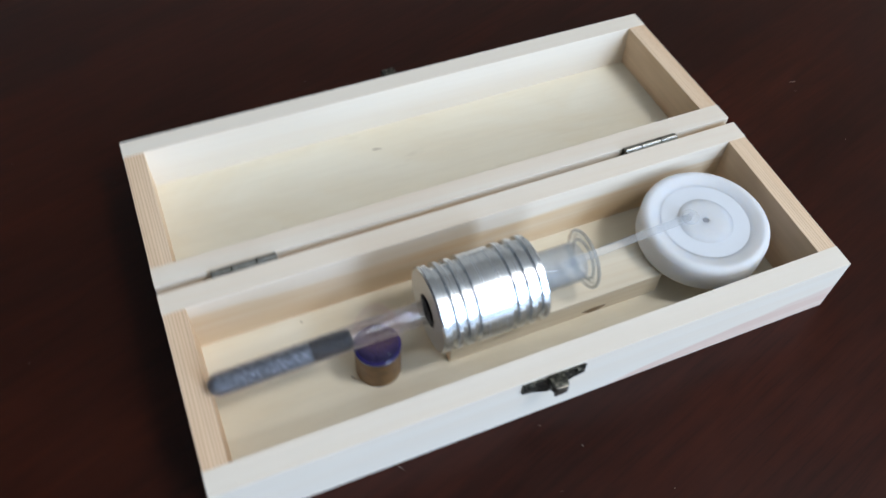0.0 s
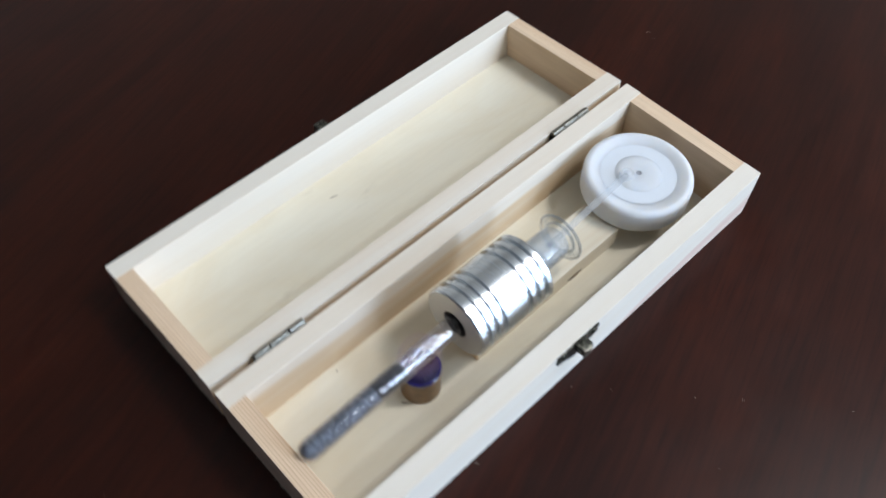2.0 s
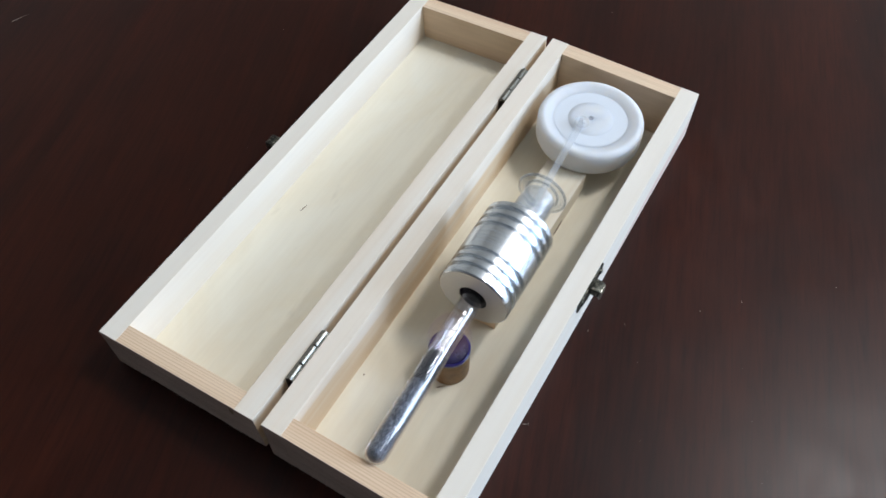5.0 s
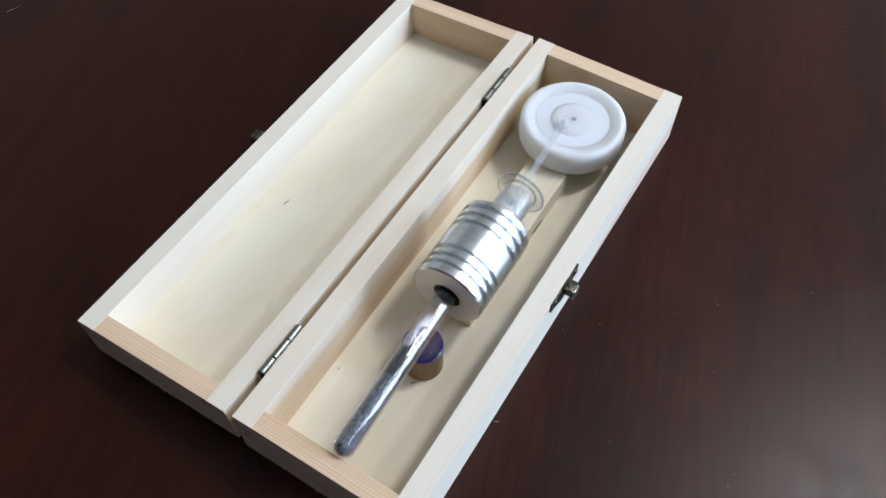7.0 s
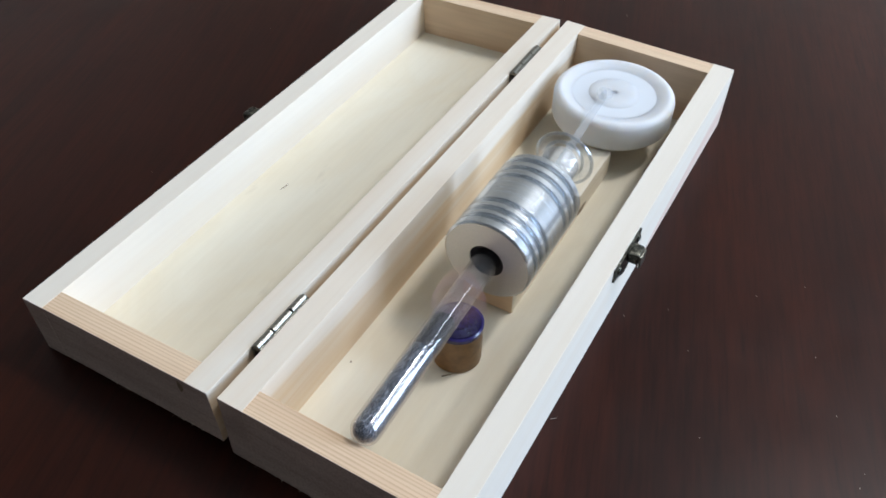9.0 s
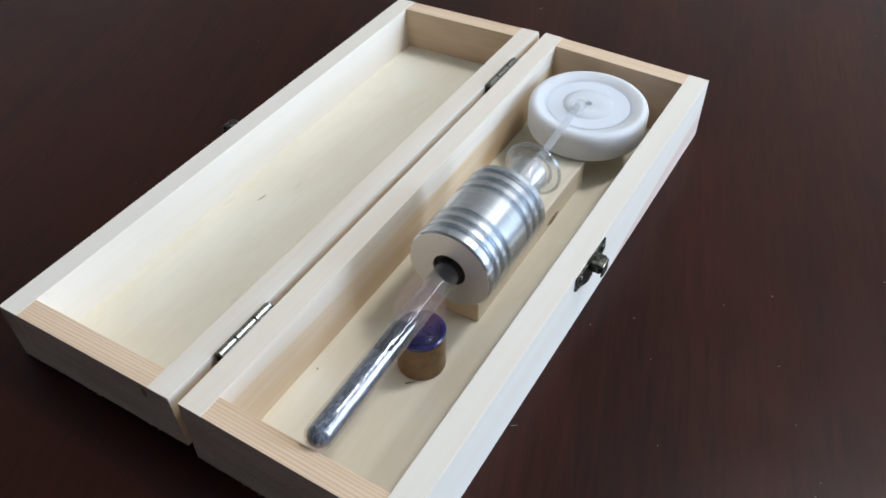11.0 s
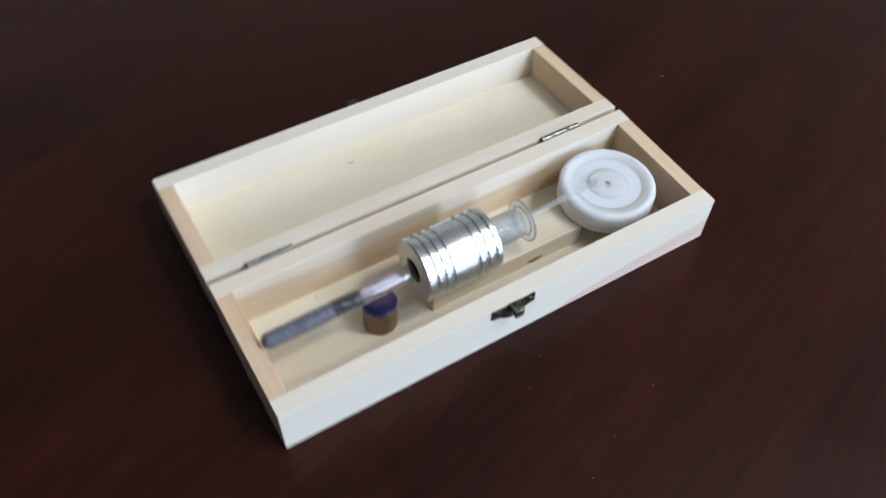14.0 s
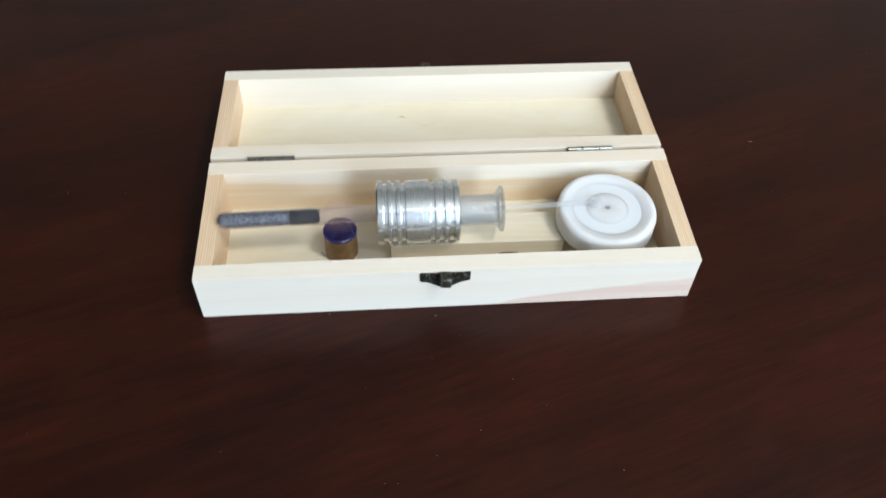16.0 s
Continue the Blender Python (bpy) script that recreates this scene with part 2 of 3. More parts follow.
WOOL = steel_wool("steel_wool", (0.055, 0.075, 0.105), (0.72, 0.82, 0.94), 0.33)
BURNT = steel_wool("burnt_steel_wool", (0.008, 0.009, 0.013), (0.07, 0.08, 0.11), 0.5)
RUBBER = plain("black_rubber", (0.010, 0.010, 0.014), 0.75).mat
CORK = plain("brown_lacquered_wood", (0.24, 0.13, 0.045), 0.42, 0, 260, 0.45, 0.2).mat
# wick and rim: the flame's blue glow is put into both base colours
WICK = plain("flame_tinted_wick", (0.010, 0.007, 0.050), 0.25, 0, 500, 0.5, 0.25).mat
BLUE = plain("flame_tinted_rim", (0.020, 0.016, 0.115), 0.22, 0, 500, 0.4, 0.2).mat
STEEL = plain("axle_steel", (0.36, 0.37, 0.40), 0.5, 0.2).mat
KNOT = plain("dark_knot_wood", (0.30, 0.21, 0.12), 0.65, 0, 800, 0.5, 0.2).mat
LINT = plain("pale_lint", (0.7, 0.66, 0.58), 0.8).mat
CEILING_PAINT = plain("reflection_dimming_ceiling", (0.64, 0.61, 0.56), 0.85, 0, 6, 0.06, 0.05).mat
DIM_BOUNCE = plain("dim_bounce_grey", (0.20, 0.18, 0.17), 0.8, 0, 6, 0.06, 0.05).mat
PAINT = plain("plain_wall_paint", (0.74, 0.69, 0.61), 0.8, 0, 6, 0.06, 0.05).mat


def flame_gas():
    """Faint violet alcohol flame that thins out upwards."""
    n = Nodes("alcohol_flame")
    sep = n.add("ShaderNodeSeparateXYZ")
    n.set(sep, 0, n.coord)
    up = n.add("ShaderNodeMapRange")
    n.set(up, "Value", sep.outputs["Z"])
    n.set(up, "From Min", 0.0)
    n.set(up, "From Max", 0.024)
    col = n.ramp(up.outputs[0], [(0.0, (0.10, 0.10, 1.0)), (0.25, (0.6, 0.45, 0.95)), (0.6, (1.0, 0.60, 0.55))])
    dens = n.ramp(up.outputs[0], [(0.0, (0.0,)), (0.22, (0.01,)), (0.45, (0.11,)), (0.7, (0.07,)), (1.0, (0.0,))])
    clear, glow, mix = n.add("ShaderNodeBsdfTransparent"), n.add("ShaderNodeEmission"), n.add("ShaderNodeMixShader")
    n.set(glow, "Color", col)
    n.set(glow, "Strength", 0.7)
    n.set(mix, 0, dens)
    n.set(mix, 1, clear.outputs[0])
    n.set(mix, 2, glow.outputs[0])
    n.set(n.out, "Surface", mix.outputs[0])
    return n.mat


FLAME = flame_gas()


# ---- mesh helpers ----
def part(name, bm, material, parent=None, label="", smooth=False):
    me = bpy.data.meshes.new(name)
    bmesh.ops.recalc_face_normals(bm, faces=bm.faces)
    bm.to_mesh(me)
    bm.free()
    me.materials.append(material)
    if smooth:
        for p in me.polygons:
            p.use_smooth = True
        me.set_sharp_from_angle(angle=radians(35))
    ob = new(name, me)
    ob.parent = parent
    if label:
        tagged(ob, label)
    return ob


def face_material(ob, material, test):
    """Gives the faces whose normal passes the test a material of their own."""
    ob.data.materials.append(material)
    for p in ob.data.polygons:
        if test(p.normal):
            p.material_index = 1
    return ob


def sawn(ob):
    return face_material(ob, SAWN, lambda v: abs(v.x) > 0.3)


def block(x0, x1, y0, y1, z0, z1, bevel=0.0003, bm=None):
    bm = bm or bmesh.new()
    res = bmesh.ops.create_cube(bm, size=1, matrix=Matrix.LocRotScale(
        ((x0 + x1) / 2, (y0 + y1) / 2, (z0 + z1) / 2), None, (x1 - x0, y1 - y0, z1 - z0)))
    if bevel:
        edges = list({e for v in res["verts"] for e in v.link_edges})
        bmesh.ops.bevel(bm, geom=edges, offset=bevel, segments=2, profile=0.5, affect="EDGES")
    return bm


def lathe(profile, sides=64, m=None, closed=False):
    """Turns (radius, height) pairs round z, then moves the result by m."""
    bm = bmesh.new()
    rings = []
    for r, h in profile:
        if r < 1e-7:
            rings.append([bm.verts.new((0, 0, h))])
        else:
            rings.append([bm.verts.new((r * math.cos(a), r * math.sin(a), h)) for a in (2 * math.pi * k / sides for k in range(sides))])
    pairs = list(zip(rings, rings[1:])) + ([(rings[-1], rings[0])] if closed else [])
    for a, b in pairs:
        for k in range(sides):
            q = [a[k % len(a)], a[(k + 1) % len(a)], b[(k + 1) % len(b)], b[k % len(b)]]
            q = list(dict.fromkeys(q))
            if len(q) > 2:
                bm.faces.new(q)
    if m is not None:
        bmesh.ops.transform(bm, matrix=m, verts=bm.verts)
    return bm


def along(p, q):
    """The pose that carries the z axis onto the way from p to q, with its origin in p."""
    return Matrix.Translation(p) @ (Vector(q) - Vector(p)).to_track_quat("Z", "Y").to_matrix().to_4x4()


def plate(outline, depth, m):
    """A flat outline in x and z, given depth along y."""
    bm = bmesh.new()
    f = bm.faces.new([bm.verts.new((x, 0, z)) for x, z in outline])
    ext = bmesh.ops.extrude_face_region(bm, geom=[f])
    bmesh.ops.translate(bm, vec=(0, depth, 0), verts=[v for v in ext["geom"] if isinstance(v, bmesh.types.BMVert)])
    bmesh.ops.transform(bm, matrix=m, verts=bm.verts)
    return bm


def thing(name, label, category, at=(0, 0, 0), group=""):
    ob = new(name)
    ob.empty_display_size = 0.01
    ob.location = at
    return tagged(ob, label, category, group)


# ---- room ----
def room():
    """Unseen plain walls with a window opening behind the camera, added so that light and reflections are closed in."""
    x0, x1, y0, y1, z0, z1 = -2.2, 2.4, -2.0, 2.6, -0.75, 2.15
    tagged(part("floor", block(x0, x1, y0, y1, z0 - 0.1, z0, 0), PAINT), "plain pale room floor", "floor", kind="structure")
    # added out of view; its tone sets the ambient light and table reflections
    tagged(part("ceiling", block(x0, x1, y0, y1, z1, z1 + 0.1, 0), CEILING_PAINT), "unseen ceiling, duller than the walls to dim reflections", "ceiling", kind="structure")
    tagged(part("wall_north", block(x0, x1, y1, y1 + 0.12, z0, z1, 0), PAINT), "plain pale painted wall", "wall", kind="structure")
    # darker than the other walls only to weaken bounce on the west ends
    tagged(part("wall_west", block(x0 - 0.12, x0, y0, y1, z0, z1, 0), DIM_BOUNCE), "unseen wall, greyed to dim the light from the west", "wall", kind="structure")
    tagged(part("wall_east", block(x1, x1 + 0.12, y0, y1, z0, z1, 0), PAINT), "plain pale painted wall", "wall", kind="structure")
    bm = block(x0, x1, y0 - 0.12, y0, z0, 0.24, 0)
    block(x0, x1, y0 - 0.12, y0, 1.72, z1, 0, bm)
    block(x0, 0.60, y0 - 0.12, y0, 0.24, 1.72, 0, bm)
    block(1.40, x1, y0 - 0.12, y0, 0.24, 1.72, 0, bm)
    tagged(part("wall_south", bm, PAINT), "plain pale painted wall with a window opening", "wall", kind="structure")


room()
table = thing("table", "dark mahogany table with a satin polished top", "table", (0.1, 0.1, 0))
part("tabletop", block(-0.95, 0.95, -0.65, 0.65, -0.03, 0, 0.003), MAHOGANY, table)
for lx in (-0.86, 0.86):
    for ly in (-0.56, 0.56):
        part("leg", block(lx - 0.03, lx + 0.03, ly - 0.03, ly + 0.03, -0.75, -0.03, 0.003), MAHOGANY, table)

# ---- wooden case ----
L, D, H = 0.22, 0.0710, 0.0262
WX, WY = 0.0074, 0.0081
FLOOR = 0.0012
case = thing("wooden_case", "open pale pine case with its hinged lid laid back", "box")
sawn(part("front_board", block(0, L, 0, WY, 0, H, 0.00008), PINE_FRONT, case))
sawn(part("back_board", block(0, L, D - WY, D, 0, H, 0.00008), PINE_SHADED, case))
for x0, side in ((0.0001, -1), (L - WX - 0.0001, 1)):
    board = part("end_board", block(x0, x0 + WX, WY - 0.0003, D - WY + 0.0003, 0, H - 0.0001, 0.0001), PINE_END, case, "tan pine end board with visible grain lines")
    face_material(board, SAWN, lambda v: v.x * side > 0.3)
part("bottom_panel", block(WX, L - WX, WY, D - WY, 0.0002, FLOOR, 0), PLY, case, "thin pale plywood bottom")

LD, LH = 0.0710, 0.0218
lid = part("lid", block(WX, L - WX, WY, LD - WY, 0.0004, 0.0038, 0), PLY, case, "thin pale plywood lid panel lying face up")
lid.matrix_basis = pose(-0.0001, 0.0734, 0.0039, -3.15, 0, -0.12)
sawn(part("lid_front_board", block(0, L, LD - WY, LD, 0, LH, 0.00008), PINE_LONG, lid))
# the same tan carries the shade of the hinge face
sawn(part("lid_back_board", block(0, L, 0, WY, 0, LH, 0.00008), PINE_SHADED, lid))
for x0, side in ((0.0001, -1), (L - WX - 0.0001, 1)):
    board = part("lid_end_board", block(x0, x0 + WX, WY - 0.0003, LD - WY + 0.0003, 0, LH - 0.0001, 0.0001), PINE_END, lid, "tan pine end board with visible grain lines")
    face_material(board, SAWN, lambda v: v.x * side > 0.3)


def hinge(x):
    h = part("hinge", block(x, x + 0.022, D + 0.0001, D + 0.0008, H - 0.009, H + 0.0002, 0.0001), HINGE, case, "small worn metal butt hinge")
    part("leaf", block(x, x + 0.022, D + 0.0026, D + 0.0033, H - 0.009, H - 0.0002, 0.0001), HINGE, h)
    for k, (a, b) in enumerate(((0, 0.0066), (0.0070, 0.0150), (0.0154, 0.022))):
        bm = lathe([(0, 0), (0.0009, 0), (0.00105, 0.0002), (0.00105, b - a - 0.0002), (0.0009, b - a), (0, b - a)], 20, along((x + a, D + 0.0017, H - 0.0002), (x + b, D + 0.0017, H - 0.0002)))
        part("knuckle", bm, HINGE, h, smooth=True)


hinge(0.018)
hinge(0.173)


def clasp():
    x, z = 0.1072, 0.0250
    half = [(0.0109, 0.0), (0.0109, -0.0052), (0.0096, -0.0056), (0.0070, -0.0062), (0.0045, -0.0078), (0.0020, -0.0093)]
    out = half + [(0, -0.0098)] + [(-u, w) for u, w in reversed(half)]
    c = part("clasp", plate(out, 0.0007, pose(x, -0.0007, z)), BRONZE, case, "dark antique bronze clasp plate")
    knob = block(-0.0028, 0.0028, -0.0048, -0.0007, -0.0030, 0.0012, 0.0008)
    bmesh.ops.translate(knob, vec=(x, 0, z), verts=knob.verts)
    part("catch", knob, BRONZE, c, smooth=True)
    tongue = block(-0.0023, 0.0023, -0.0054, -0.0046, -0.0044, 0.0006, 0.0004)
    bmesh.ops.translate(tongue, vec=(x, 0, z), verts=tongue.verts)
    part("tongue", tongue, HINGE, c, "worn bright tongue of the catch", True)
    for s in (-0.0082, 0.0082):
        part("screw", lathe([(0, 0), (0.0014, 0), (0.0012, 0.0005), (0.0005, 0.0008), (0, 0.0008)], 16, along((x + s, -0.0007, z - 0.0019), (x + s, -0.002, z - 0.0019))), BRONZE, c, smooth=True)
    plate_top = part("lid_clasp", block(x - 0.0075, x + 0.0075, LD, LD + 0.0007, LH - 0.011, LH - 0.0025, 0.0002), BRONZE, lid, "dark bronze clasp hook")
    part("hook", block(x - 0.0028, x + 0.0028, LD + 0.0007, LD + 0.0050, LH - 0.0045, LH - 0.0005, 0.0006), BRONZE, plate_top)


clasp()

# ---- engine ----
AX = (0.0342, 0.0268)
wood_block = part("support_block", block(0.0842, 0.1655, 0.0266, 0.0446, FLOOR, 0.0122, 0.0004), PINE_BLOCK)
face_material(wood_block, PINE_END, lambda v: abs(v.x) > 0.9)
tagged(wood_block, "pale pine block carrying the small engine inside the case", "wooden block")

engine = thing("hot_air_engine", "small glass and turned aluminium hot air engine on a block", "model engine", (0.097, AX[0], AX[1]))


def engine_parts():
    x0, x1, r = -0.0185, 0.0185, 0.0145
    n = x1 - x0
    prof = [(0.0057, 0.010), (0.0057, 0.0), (r - 0.0006, 0.0), (r, 0.0006)]
    for f in (0.11, 0.21, 0.32, 0.67, 0.785, 0.90):
        a, b = f * n - 0.0010, f * n + 0.0010
        prof += [(r, a - 0.0002), (r - 0.0013, a + 0.0001), (r - 0.0013, b - 0.0001), (r, b + 0.0002)]
    prof += [(r, n - 0.0006), (r - 0.0006, n), (0.0074, n), (0.0074, n - 0.006)]
    sink = part("heat_sink", lathe(prof, 96, along((x0, 0, 0), (x1, 0, 0))), ALUMINIUM, engine, "shiny grooved aluminium cylinder", True)
    sink.data.materials.append(FACED)
    for p in sink.data.polygons:
        if abs(p.normal.x) > 0.95 and (p.center.x < x0 + 0.0002 or p.center.x > x1 - 0.0002):
            p.material_index = 1
    part("bushing", lathe([(0, 0.0094), (0.0040, 0.0094), (0.0042, 0.001), (0.0057, 0.001), (0.0057, 0.0105), (0, 0.0105)], 40, along((x0, 0, 0), (x1, 0, 0))), RUBBER, engine, "black rubber bushing", True)
    # test tube with a rounded end
    tip, mouth = Vector((-0.0899, -0.0022, 0.0008)), Vector((x0 + 0.006, 0, 0))
    ln, ro, ri = (mouth - tip).length, 0.0041, 0.0035
    dome = [(ro * math.sin(a), ro - ro * math.cos(a)) for a in (math.pi / 2 * k / 8 for k in range(9))]
    inner = [(ri * math.sin(a), ro - ri * math.cos(a)) for a in (math.pi / 2 * k / 8 for k in range(8, -1, -1))]
    part("test_tube", lathe(dome + [(ro, ln), (ri, ln)] + inner, 40, along(tip, mouth)), GLASS, engine, "clear glass test tube", True)
    wool = [(0.96 * r, h) for r, h in reversed(inner)]
    part("steel_wool", lathe(wool + [(0.96 * ri, 0.0325), (0, 0.0325)], 40, along(tip, mouth)), WOOL, engine, "grey steel wool packing with glints in its colour", True)
    rng = random.Random(5)
    bm = lathe([(0, 0.0326), (0.0033, 0.0326), (0.0034, 0.036), (0.0033, 0.040), (0.0033, 0.044), (0.0026, 0.0456), (0, 0.0448)], 28, along(tip, mouth))
    for v in bm.verts:
        v.co += Vector([rng.uniform(-1, 1) for _ in range(3)]) * 0.00028
    part("burnt_wool", bm, BURNT, engine, "blackened steel wool end")
    # glass cylinder, its flange and the ground piston in it
    ln2 = 0.0385 - (x1 - 0.006)
    bo, bi, fl = 0.0070, 0.0064, 0.0105
    prof = [(bo, 0), (bo, ln2 - 0.0042), (bo + 0.0006, ln2 - 0.0030), (fl - 0.0014, ln2 - 0.0018), (fl - 0.0004, ln2 - 0.0013), (fl, ln2 - 0.0006), (fl - 0.0003, ln2 + 0.0002),
            (fl - 0.0011, ln2 + 0.0005), (bi + 0.0018, ln2 - 0.0002), (bi + 0.0006, ln2 - 0.0010), (bi, ln2 - 0.0024), (bi, 0)]
    glass = part("glass_cylinder", lathe(prof, 56, along((x1 - 0.006, 0, 0), (0.06, 0, 0)), True), FLANGE_GLASS, engine, "clear glass cylinder with a flared flange", True)
    # added rings that draw the dark and bright outlines of the flange
    for rr, at in ((fl - 0.0004, ln2 - 0.0005), (bi + 0.0004, ln2 - 0.0006)):
        ring = [(rr + 0.00055 * math.cos(a), at + 0.00055 * math.sin(a)) for a in (2 * math.pi * k / 10 for k in range(10))]
        part("glass_lip", lathe(ring, 56, along((x1 - 0.006, 0, 0), (0.06, 0, 0)), True), LIP_GLASS, glass, smooth=True)
    part("piston", lathe([(0, 0), (0.0062, 0), (0.0063, 0.0004), (0.0063, 0.0222), (0.0059, 0.0228), (0, 0.0228)], 48, along((x1 - 0.005, 0, 0), (0.06, 0, 0))), FROSTED, engine, "ground glass piston", True)
    # rod from the piston to the crank pin
    a, b = Vector((x1 + 0.013, 0, 0.0)), Vector((0.0825, 0.0032, -0.0012))
    m = along(a, b)
    rl = (b - a).length
    bm = block(-0.0014, 0.0014, -0.0006, 0.0006, -0.001, rl, 0.0004)
    bmesh.ops.transform(bm, matrix=m, verts=bm.verts)
    rod = part("connecting_rod", bm, MILKY, engine, "thin milky plastic connecting rod")
    part("rod_eye", lathe([(0, -0.0009), (0.0028, -0.0009), (0.0030, -0.0006), (0.0030, 0.0006), (0.0028, 0.0009), (0, 0.0009)], 32, Matrix.Translation(b)), MILKY, rod)


engine_parts()


def flywheel():
    c = (0.1854, 0.0354)
    w = thing("flywheel", "milky white plastic flywheel lying flat above the case bottom", "flywheel", (c[0], c[1], FLOOR))
    R, zt, zb = 0.0230, 0.0232, 0.0112
    rim = [(0.0158, zb), (R - 0.002, zb), (R - 0.0006, zb + 0.0006), (R, zb + 0.002), (R, zt - 0.0024), (R - 0.0003, zt - 0.0013), (R - 0.0010, zt - 0.0005), (R - 0.0020, zt),
           (0.0200, zt - 0.0001), (0.0190, zt - 0.0005), (0.0180, zt - 0.0008), (0.0171, zt - 0.0011), (0.0164, zt - 0.0013), (0.0158, zt - 0.0014)]
    part("rim", lathe(rim, 96, None, True), WHITE, w, smooth=True)
    web = [(0.0092, zt - 0.0054), (0.0159, zt - 0.0054), (0.0159, zt - 0.0014), (0.0120, zt - 0.0015), (0.0092, zt - 0.0013)]
    part("web", lathe(web, 96, None, True), WEB, w, "thinner milky web of the wheel", True)
    hub = [(0.0012, zb + 0.002), (0.0092, zb + 0.002), (0.0100, zb + 0.003), (0.0100, zt - 0.0014), (0.0095, zt - 0.0012), (0.0086, zt - 0.0010), (0.0074, zt - 0.0008), (0.0050, zt - 0.0008), (0.0012, zt - 0.0008)]
    part("hub", lathe(hub, 72, None, True), WHITE, w, smooth=True)
    part("axle", lathe([(0, -0.0005), (0.0012, -0.0005), (0.0012, zt - 0.0012), (0.0009, zt - 0.0009), (0, zt - 0.0009)], 24), STEEL, w, "thin steel axle", True)
    part("crank_pin", lathe([(0, zt - 0.003), (0.0010, zt - 0.003), (0.0010, zt + 0.0022), (0, zt + 0.0022)], 20, Matrix.Translation((-0.0056, 0.0025, 0))), MILKY, w, smooth=True)


flywheel()


def burner():
    b = thing("spirit_burner", "small lit brown round burner with a dark blue top", "burner", (0.0612, 0.0338, FLOOR))
    r, h = 0.0076, 0.0160
    part("body", lathe([(0, 0), (r - 0.0004, 0), (r, 0.0004), (r, h - 0.002), (r - 0.0002, h - 0.0018), (0.0, h - 0.0018)], 56), CORK, b, smooth=True)
    part("rim", lathe([(r - 0.0008, h - 0.0019), (r + 0.0001, h - 0.0019), (r + 0.0002, h - 0.0005), (r - 0.0003, h - 0.0001), (r - 0.0008, h - 0.0002)], 56, None, True), BLUE, b, "dark rim with the flame's blue glow in its colour", True)
    bm = lathe([(0, h + 0.0004), (0.004, h + 0.0003), (r - 0.0009, h - 0.0001), (r - 0.0009, h - 0.0017), (0, h - 0.0017)], 40)
    part("wick", bm, WICK, b, "dark wick with the flame's blue in its colour")
    prof = [(0.0068, 0.0), (0.0080, 0.002), (0.0084, 0.005), (0.0078, 0.009), (0.0064, 0.013), (0.0046, 0.017), (0.0026, 0.021), (0.0, 0.024)]
    fl = part("flame", lathe(prof, 40), FLAME, b, "faint violet and pink alcohol flame", True)
    fl.location = (0, 0, h)


burner()

# ---- small things ----
rng = random.Random(11)


def fibre(bm, p, way, length, thick):
    """A tiny bent splinter."""
    a, q = Vector(p), Vector(way).normalized()
    side = q.orthogonal().normalized()
    up = q.cross(side)
    bend = side * rng.uniform(-0.3, 0.3) * length
    rings = []
    for k in range(3):
        c = a + q * length * k / 2 + bend * (k / 2) ** 2
        r = thick * (1 - 0.4 * k)
        rings.append([bm.verts.new(c + side * r), bm.verts.new(c - side * r * 0.5 + up * r), bm.verts.new(c - side * r * 0.5 - up * r)])
    for a3, b3 in zip(rings, rings[1:]):
        for k in range(3):
            bm.faces.new((a3[k], a3[(k + 1) % 3], b3[(k + 1) % 3], b3[k]))


def fuzz(name, count, y0, y1, parent):
    bm = bmesh.new()
    for _ in range(count):
        y = y0 + (y1 - y0) * min(0.999, abs(rng.choice((0.1, 0.22, 0.5, 0.58, 0.85)) + rng.gauss(0, 0.07)))
        fibre(bm, (rng.uniform(0.0, 0.0006), y, 0.0006), (-1, rng.uniform(-0.8, 0.8), rng.uniform(-0.25, 0.3)), rng.uniform(0.0003, 0.0010), 0.00008)
    tagged(part(name, bm, PINE_LONG, parent, "ragged saw fuzz along the lower edge"), kind="stuff")


fuzz("saw_fuzz", 170, 0.002, D - 0.002, case)
fuzz("saw_fuzz", 170, 0.002, LD - 0.002, lid)
bm = bmesh.new()
for _ in range(120):
    fibre(bm, (rng.uniform(0.001, L - 0.001), LD - 0.0002, LH - 0.0003), (rng.uniform(-0.8, 0.8), 1, rng.uniform(-0.2, 0.5)), rng.uniform(0.0003, 0.0009), 0.00010)
tagged(part("saw_fuzz", bm, PINE_LONG, lid, "ragged saw fuzz along the upper edge"), kind="stuff")

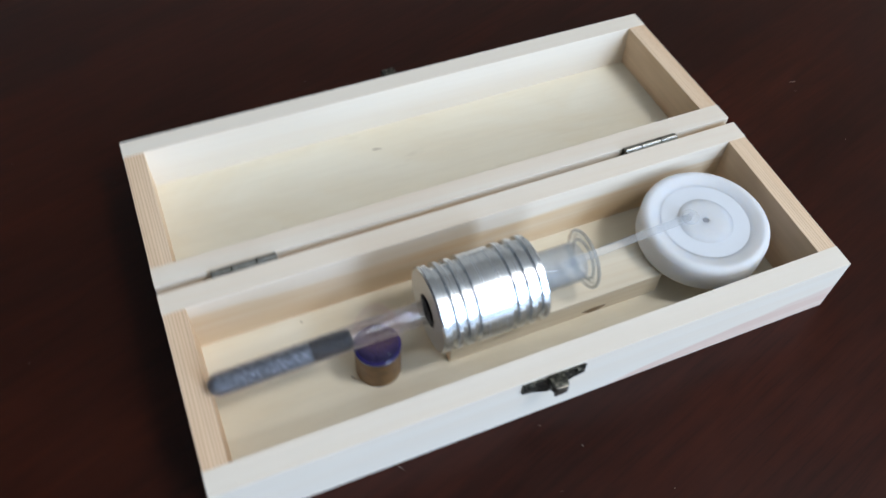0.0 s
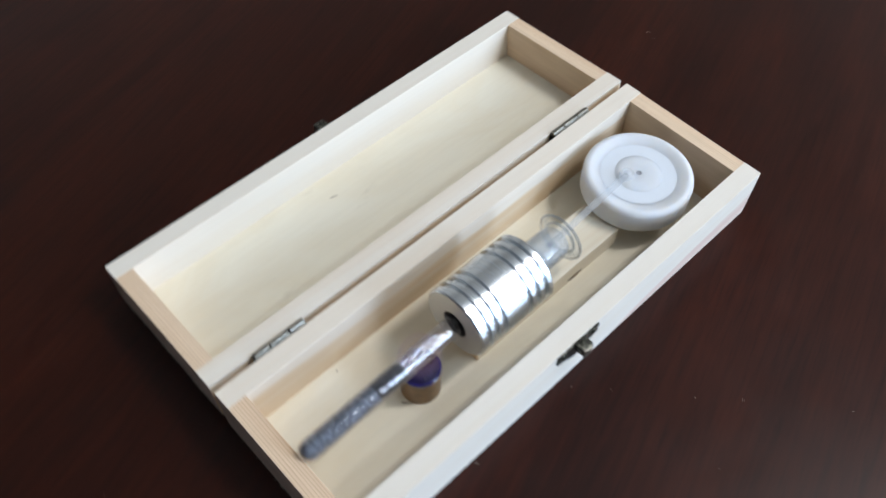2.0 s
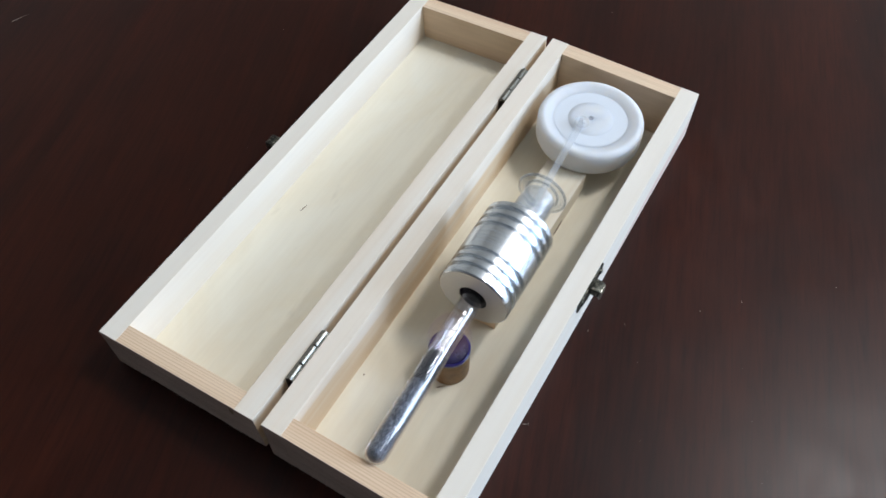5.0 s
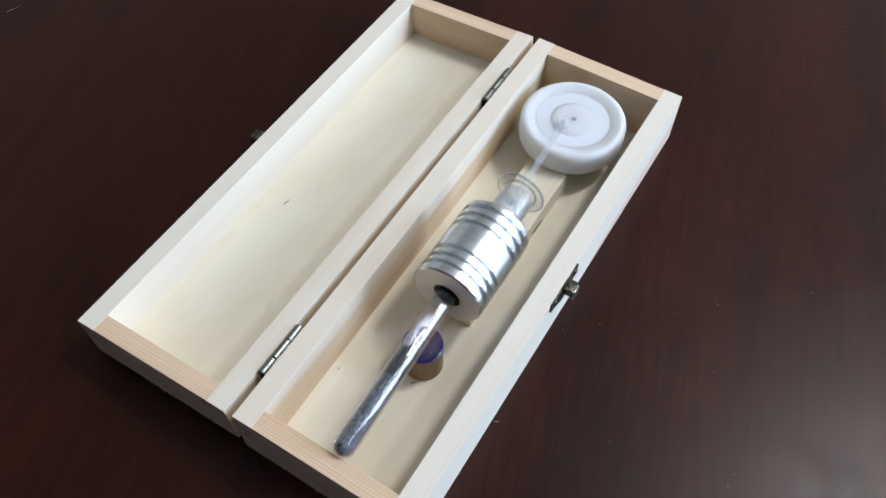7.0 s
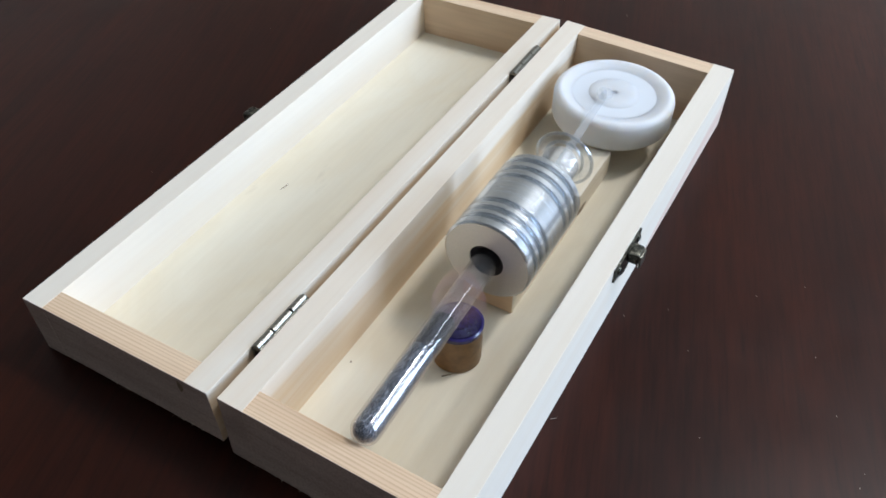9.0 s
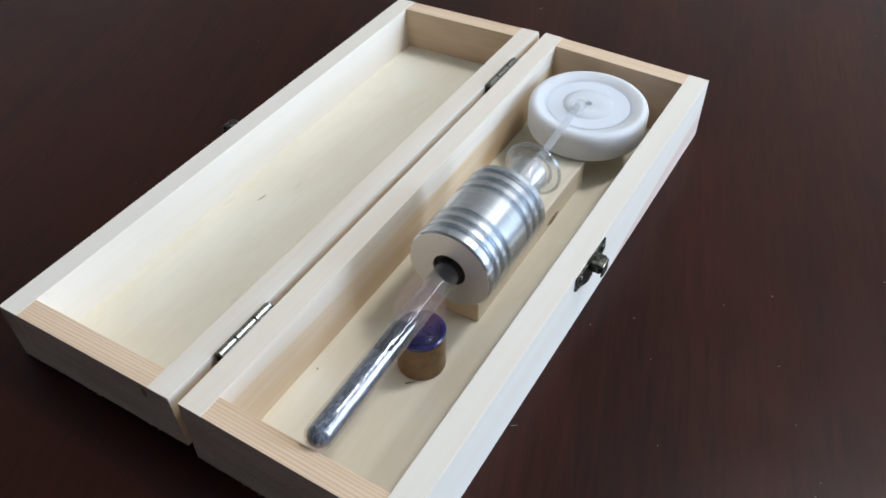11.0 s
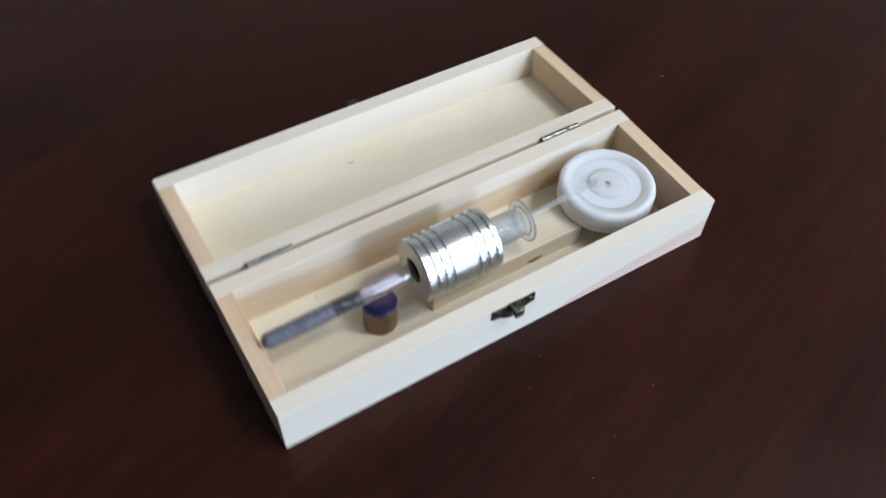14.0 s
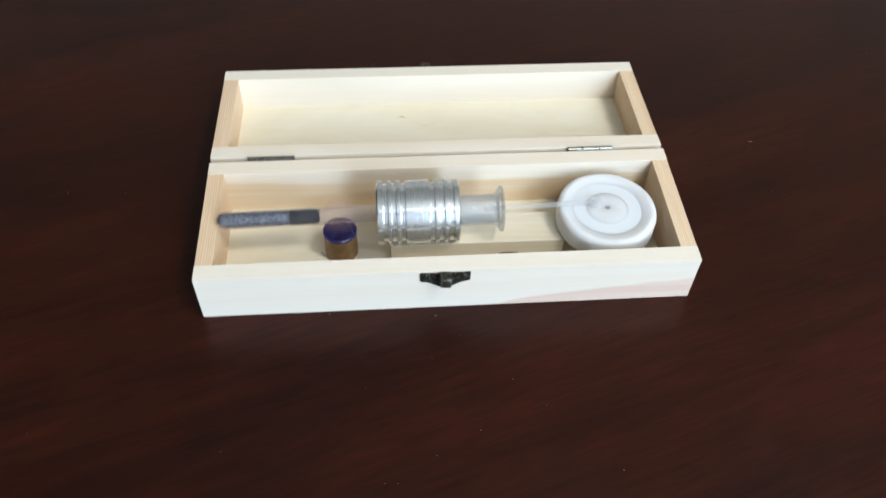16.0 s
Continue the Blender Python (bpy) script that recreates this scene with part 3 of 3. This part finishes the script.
DUST = ((0.103, -0.005, 0.0005), (0.146, -0.0528, 0.0007), (0.1723, -0.0836, 0.0006), (0.1336, -0.0397, 0.0005), (0.0998, -0.0272, 0.0003),
        (0.1176, -0.0626, 0.0004), (0.0988, -0.0729, 0.0005), (0.0711, -0.0404, 0.0004), (0.0781, -0.0834, 0.0004), (-0.0752, 0.0799, 0.0006),
        (0.2819, 0.0639, 0.0005), (0.113, -0.0164, 0.0009))
bm = bmesh.new()
for x, y, ln in DUST:
    fibre(bm, (x, y, 0.0001), (0.7, 1, 0.02), ln * 0.7, 0.00012)
for _ in range(26):
    x, y = rng.uniform(-0.15, 0.4), rng.uniform(-0.2, 0.35)
    if not (-0.01 < x < 0.23 and -0.01 < y < 0.16):
        fibre(bm, (x, y, 0.0001), (rng.uniform(-1, 1), rng.uniform(-1, 1), 0), rng.uniform(0.0002, 0.0005), 0.00007)
tagged(part("dust", bm, LINT), "scattered pale dust specks on the dark tabletop", "dust", kind="stuff")
for p0, way, ln in (((0.1179, 0.3273, 0.0002), (0.94, -0.35, 0), 0.0085), ((0.2803, 0.1016, 0.0002), (1, 0.02, 0), 0.009), ((0.0553, -0.0009, 0.0002), (0.5, -1, 0.1), 0.0022)):
    bm = bmesh.new()
    fibre(bm, p0, way, ln, 0.00010)
    tagged(part("lint_fibre", bm, LINT), "thin pale lint fibre on the dark tabletop", "lint", "lint on the table")
bm = bmesh.new()
fibre(bm, (0.0515, 0.0335, FLOOR + 0.0002), (0.55, -0.8, 0.05), 0.0052, 0.00025)
tagged(part("splinter", bm, KNOT), "short brown splinter beside the small burner", "splinter")


def knot(name, m, wide, high, parent, label):
    """A dark oval mark grown into the wood, lying a hair above the surface."""
    b2 = bmesh.new()
    ring = [b2.verts.new((wide * math.cos(a) * (1 + 0.25 * math.sin(3 * a)), high * math.sin(a), 0)) for a in (2 * math.pi * k / 18 for k in range(18))]
    mid = b2.verts.new((0, 0, 0.00008))
    for k in range(18):
        b2.faces.new((ring[k], ring[(k + 1) % 18], mid))
    bmesh.ops.transform(b2, matrix=m, verts=b2.verts)
    part(name, b2, KNOT, parent, label)


knot("knot", pose(0.093, 0.0508, 0.00385, 0, 0, -8), 0.0020, 0.00026, lid, "small dark pin knot")
knot("knot", pose(0.1395, 0.02655, 0.0035, 90, 0, 0), 0.0042, 0.0014, wood_block, "brown knot")
knot("knot", pose(-0.00012, 0.0100, 0.0186, 0, -90, 0), 0.0022, 0.0010, lid, "brown knot")
knot("knot", pose(0.0421, 0.0600, FLOOR + 0.00005, 0, 0, 20), 0.0004, 0.00025, case, "tiny dark speck in the plywood")
